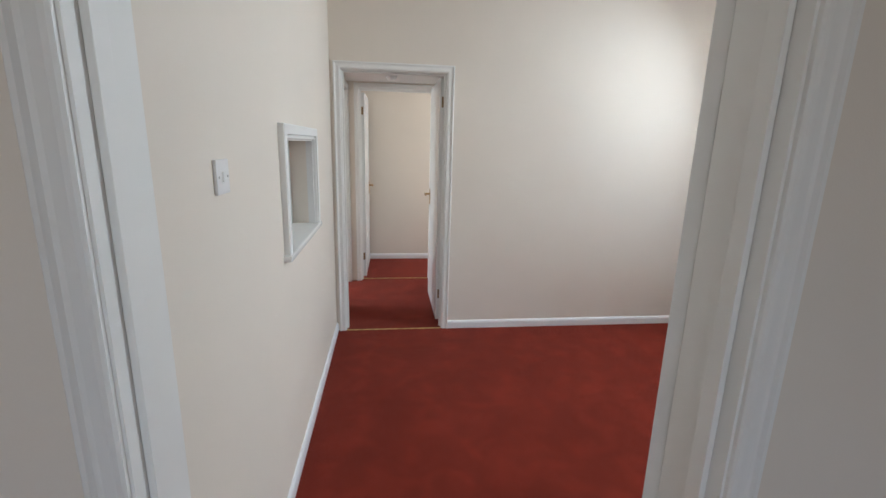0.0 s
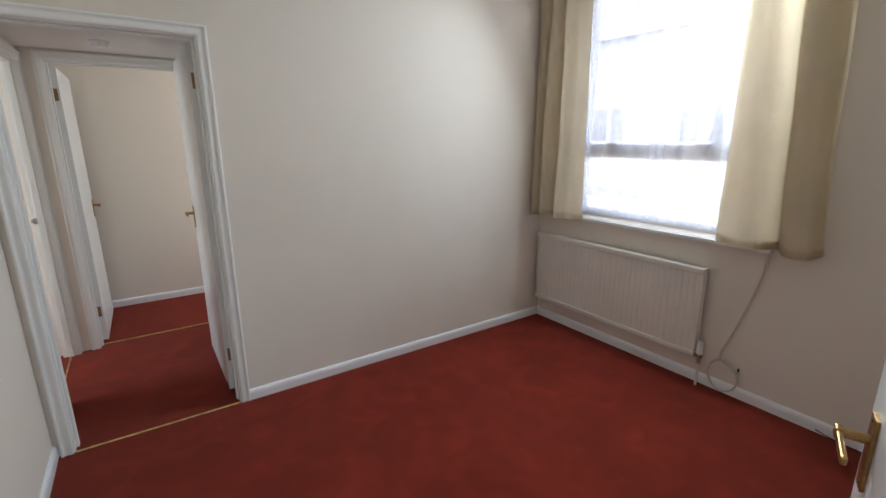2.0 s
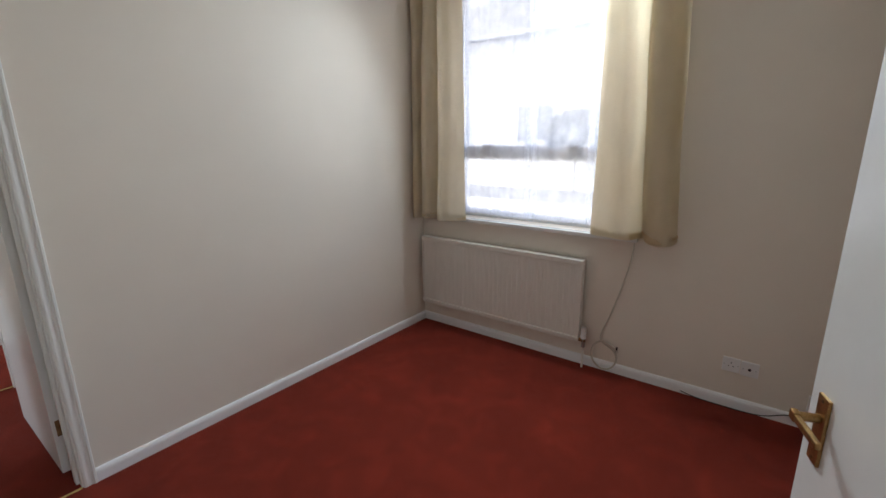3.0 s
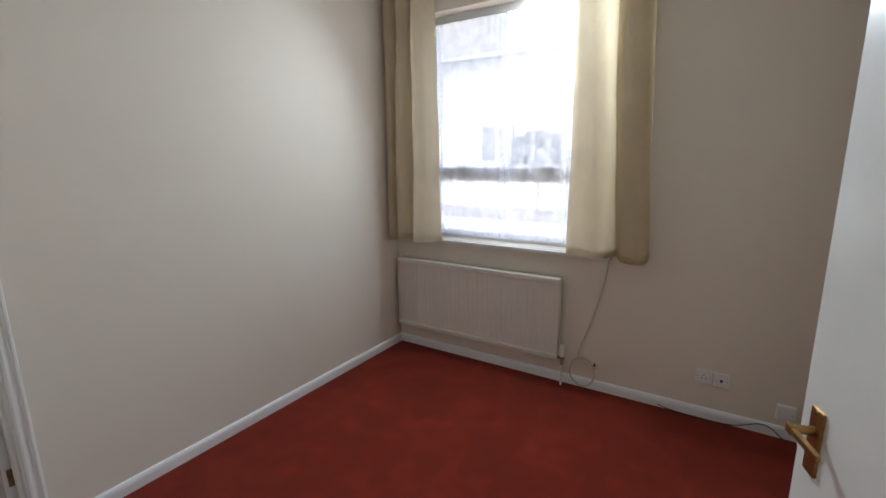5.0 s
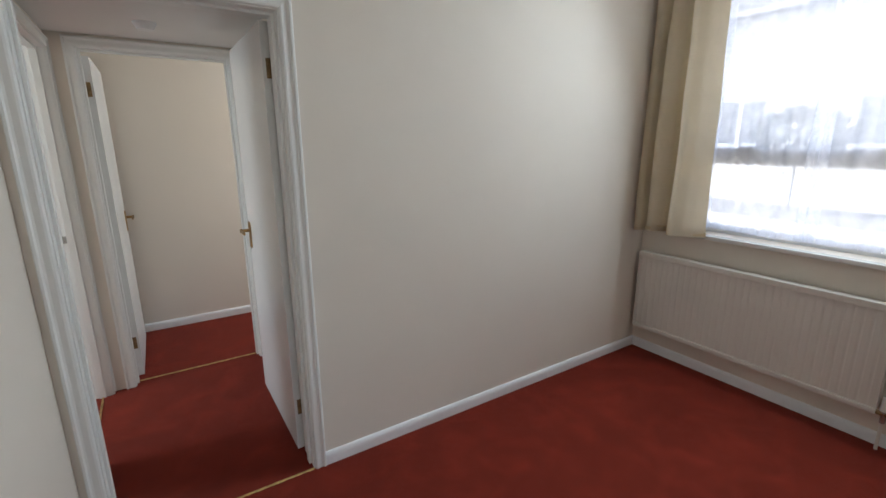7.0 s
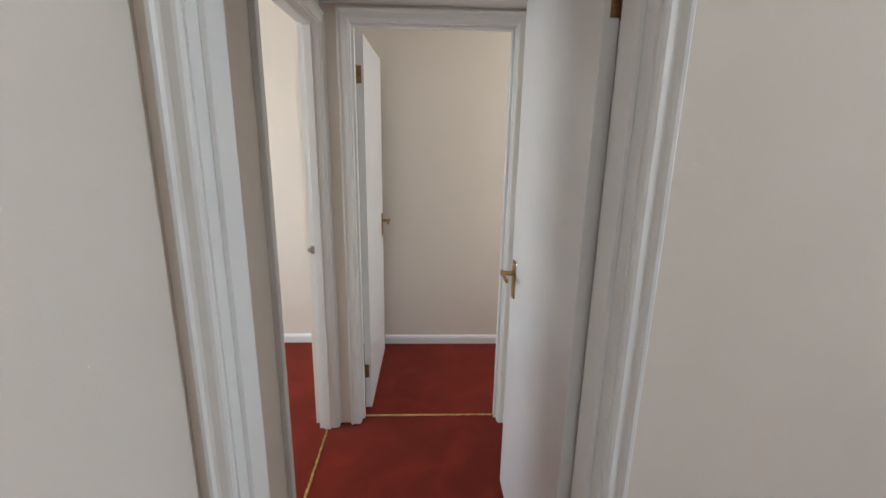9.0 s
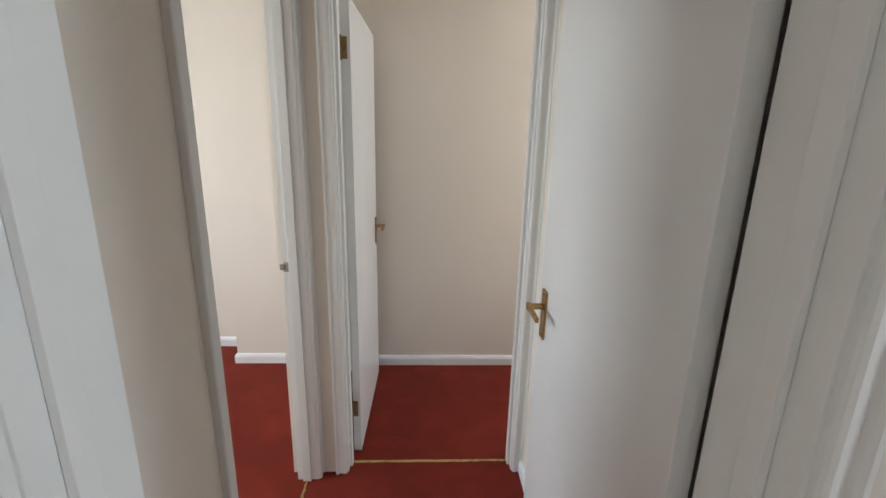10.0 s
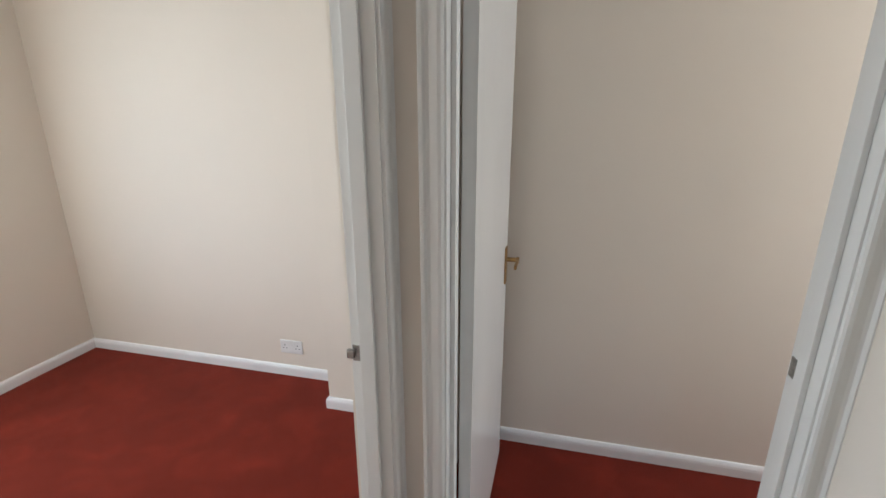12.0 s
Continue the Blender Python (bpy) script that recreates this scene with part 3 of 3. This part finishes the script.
RIGHT_HEAD = [(2.585, 3.46), (2.555, 3.43), (2.50, 3.41), (2.455, 3.39), (2.41, 3.405), (2.375, 3.465), (2.355, 3.48), (2.33, 3.42), (2.30, 3.375), (2.25, 3.36), (2.205, 3.375), (2.18, 3.42), (2.175, 3.49)]


def mix_line(a, b, v):
    return [(p[0] + (q[0] - p[0]) * v, p[1] + (q[1] - p[1]) * v) for p, q in zip(a, b)]


for foot, head, zb, seed, text in ((LEFT_FOOT, LEFT_HEAD, 0.925, 3, "cream textured curtain drawn aside beside the room corner"),
                                   (RIGHT_FOOT, RIGHT_HEAD, 0.935, 8, "cream curtain drawn to the side above the hanging cable")):
    cu = thing("curtain", text, "curtain", group="window curtains")
    part("cloth", drape(foot, head, zb, CT, seed), CURTAIN, cu, smooth=True)
    part("hem", drape(foot, mix_line(foot, head, 0.04), zb - 0.001, zb + 0.045, seed, inset=-0.0045, rows=3, thick=0.001), HEM, cu, "doubled stitched hem", smooth=True)
rail = thing("curtain_rail", "white plastic curtain rail above the window", "curtain rail")
part("rail", box(3.43, 3.452, 2.06, 3.97, 2.69, 2.715, 0.004), PLASTIC, rail)
for yy in (2.2, 3.05, 3.85):
    part("bracket", box(3.45, XW, yy - 0.012, yy + 0.012, 2.695, 2.72, 0.002), PLASTIC, rail)

net = thing("net_curtain", "sheer white net curtain with lace bands across the glass", "net curtain")
part("cloth", hanging("cloth", 2.44, 3.74, 0.965, 2.50, 3.60, 13, 0.005, 12, cols=300, rows=14, thick=0, uneven=0.8), NET, net, smooth=True)
for y0, y1 in ((2.60, 2.68), (3.03, 3.13), (3.60, 3.68)):
    part("lace_band", hanging("lace_band", y0, y1, 0.975, 2.49, 3.585, 2, 0.006, 14, cols=24, rows=12, thick=0), LACE, net, smooth=True)
for i in range(13):
    bm = bmesh.new()
    c = 2.52 + i * 0.093
    bm.faces.new([bm.verts.new((3.588, c + 0.044 * math.cos(math.pi * k / 12), 0.965 + 0.062 * math.sin(math.pi * k / 12))) for k in range(13)])
    part("scallop", bm, LACE, net)
for i in range(9):
    bm = bmesh.new()
    bmesh.ops.create_circle(bm, cap_ends=True, segments=10, radius=0.016, matrix=Matrix.Translation((3.586, 2.56 + i * 0.135, 1.33 + 0.005 * (i % 2))) @ pose(0, 0, 0, 0, 90, 0))
    part("sprig", bm, LACE, net)
tagged(part("net_wire", rod((3.61, WY0, 2.505), (3.61, WY1, 2.505), 0.004), PLASTIC), "thin white wire holding the net curtain", "curtain wire")

# ---- hallway smoke detector ----
sd = thing("smoke_detector", "round white smoke detector on the low hallway ceiling", "smoke detector")
part("base", rod((0.64, 4.93, H2), (0.64, 4.93, H2 - 0.012), 0.052, 28), PLASTIC, sd)
part("cover", rod((0.64, 4.93, H2 - 0.012), (0.64, 4.93, H2 - 0.034), 0.048, 28, 0.036), PLASTIC, sd)

# scuff on the hallway wall
tagged(part("wall_scuff", boxes((X0, X0 + 0.0015, 4.262, 4.268, 0.955, 0.985), (X0, X0 + 0.0015, 4.268, 4.276, 0.978, 0.986)), GREY_PLASTIC), "small grey chip in the hallway wall paint", "scuff")

# ---- outside ----
GROUND = material("grey_paving", (0.40, 0.40, 0.39), 0.9, var=0.10, scale=0.8, fine=12, bump=0.2)
RENDER = material("white_render", (0.80, 0.80, 0.79), 0.85, var=0.04, scale=0.7, fine=20, bump=0.1)
ROOF = material("grey_roof_tiles", (0.06, 0.062, 0.068), 0.8, var=0.15, scale=2, fine=15, bump=0.3)
PANE = material("dark_window_pane", (0.22, 0.23, 0.25), 0.1, var=0.1, bump=0)
LEAF = material("hedge_leaf", (0.03, 0.045, 0.03), 0.6, var=0.3, scale=8, fine=50, bump=0)
gbm = boxes((3.80, 600, -600, 600, -0.5, -0.4))
structure("ground", gbm, GROUND, "pale paved ground outside the window", "ground")
house = thing("house", "white rendered house with a grey tiled roof across the way", "house", pose(17, 9, -0.4))
part("wall", box(0, 8, -14, 14, 0, 5.8), RENDER, house)
rb = bmesh.new()
rv = [rb.verts.new(p) for p in ((-0.5, -14.4, 5.75), (-0.5, 14.4, 5.75), (4, 14.4, 8.25), (4, -14.4, 8.25), (8.5, -14.4, 5.75), (8.5, 14.4, 5.75), (-0.5, -14.4, 5.6), (-0.5, 14.4, 5.6), (8.5, -14.4, 5.6), (8.5, 14.4, 5.6))]
for f in ((0, 1, 2, 3), (3, 2, 5, 4), (0, 6, 7, 1), (4, 5, 9, 8), (6, 8, 9, 7), (0, 3, 4, 8, 6), (1, 7, 9, 5, 2)):
    rb.faces.new([rv[i] for i in f])
bmesh.ops.recalc_face_normals(rb, faces=rb.faces)
part("roof", rb, ROOF, house)
part("gutter", box(-0.62, -0.5, -14.4, 14.4, 5.57, 5.69, 0.03), GREY_PLASTIC, house)
for yy in (-10.5, -6.8, -3.1, 0.6, 4.3, 8.0):
    w = part("window", box(-0.03, 0.02, yy - 0.8, yy + 0.8, 1.7, 3.2), UPVC, house)
    for k in (-1, 1):
        part("pane", box(-0.04, -0.032, yy + k * 0.39 - 0.33, yy + k * 0.39 + 0.33, 1.8, 3.1), PANE, w)
ASPHALT = material("grey_asphalt", (0.09, 0.09, 0.095), 0.9, var=0.12, scale=0.9, fine=40, bump=0.3)
structure("road", box(13.2, 16.6, -80, 80, -0.42, -0.396), ASPHALT, "grey asphalt lane in front of the house", "road")
rng = random.Random(4)
bush = thing("shrub", "dark green leafy shrub in front of the house", "shrub", pose(15.4, 7.3, -0.4))
bm = bmesh.new()
for _ in range(1500):
    a, b_, r = rng.uniform(0, 6.283), rng.uniform(-0.7, 1.5), rng.uniform(0.65, 1.0)
    c = Vector((0.8 * r * math.cos(a) * math.cos(b_), 1.25 * r * math.sin(a) * math.cos(b_), 2.05 + 0.72 * r * math.sin(b_)))
    q = Euler((rng.uniform(0, 6), rng.uniform(0, 6), rng.uniform(0, 6))).to_matrix()
    s = rng.uniform(0.05, 0.11)
    bm.faces.new([bm.verts.new(c + q @ Vector(p)) for p in ((-s, 0, 0), (0, -s * 0.5, 0.02), (s, 0, 0), (0, s * 0.5, 0.02))])
part("crown", bm, LEAF, bush)
part("trunk", rod((0, 0, 0), (0, 0, 1.9), 0.025, 8, 0.02), ROOF, bush)
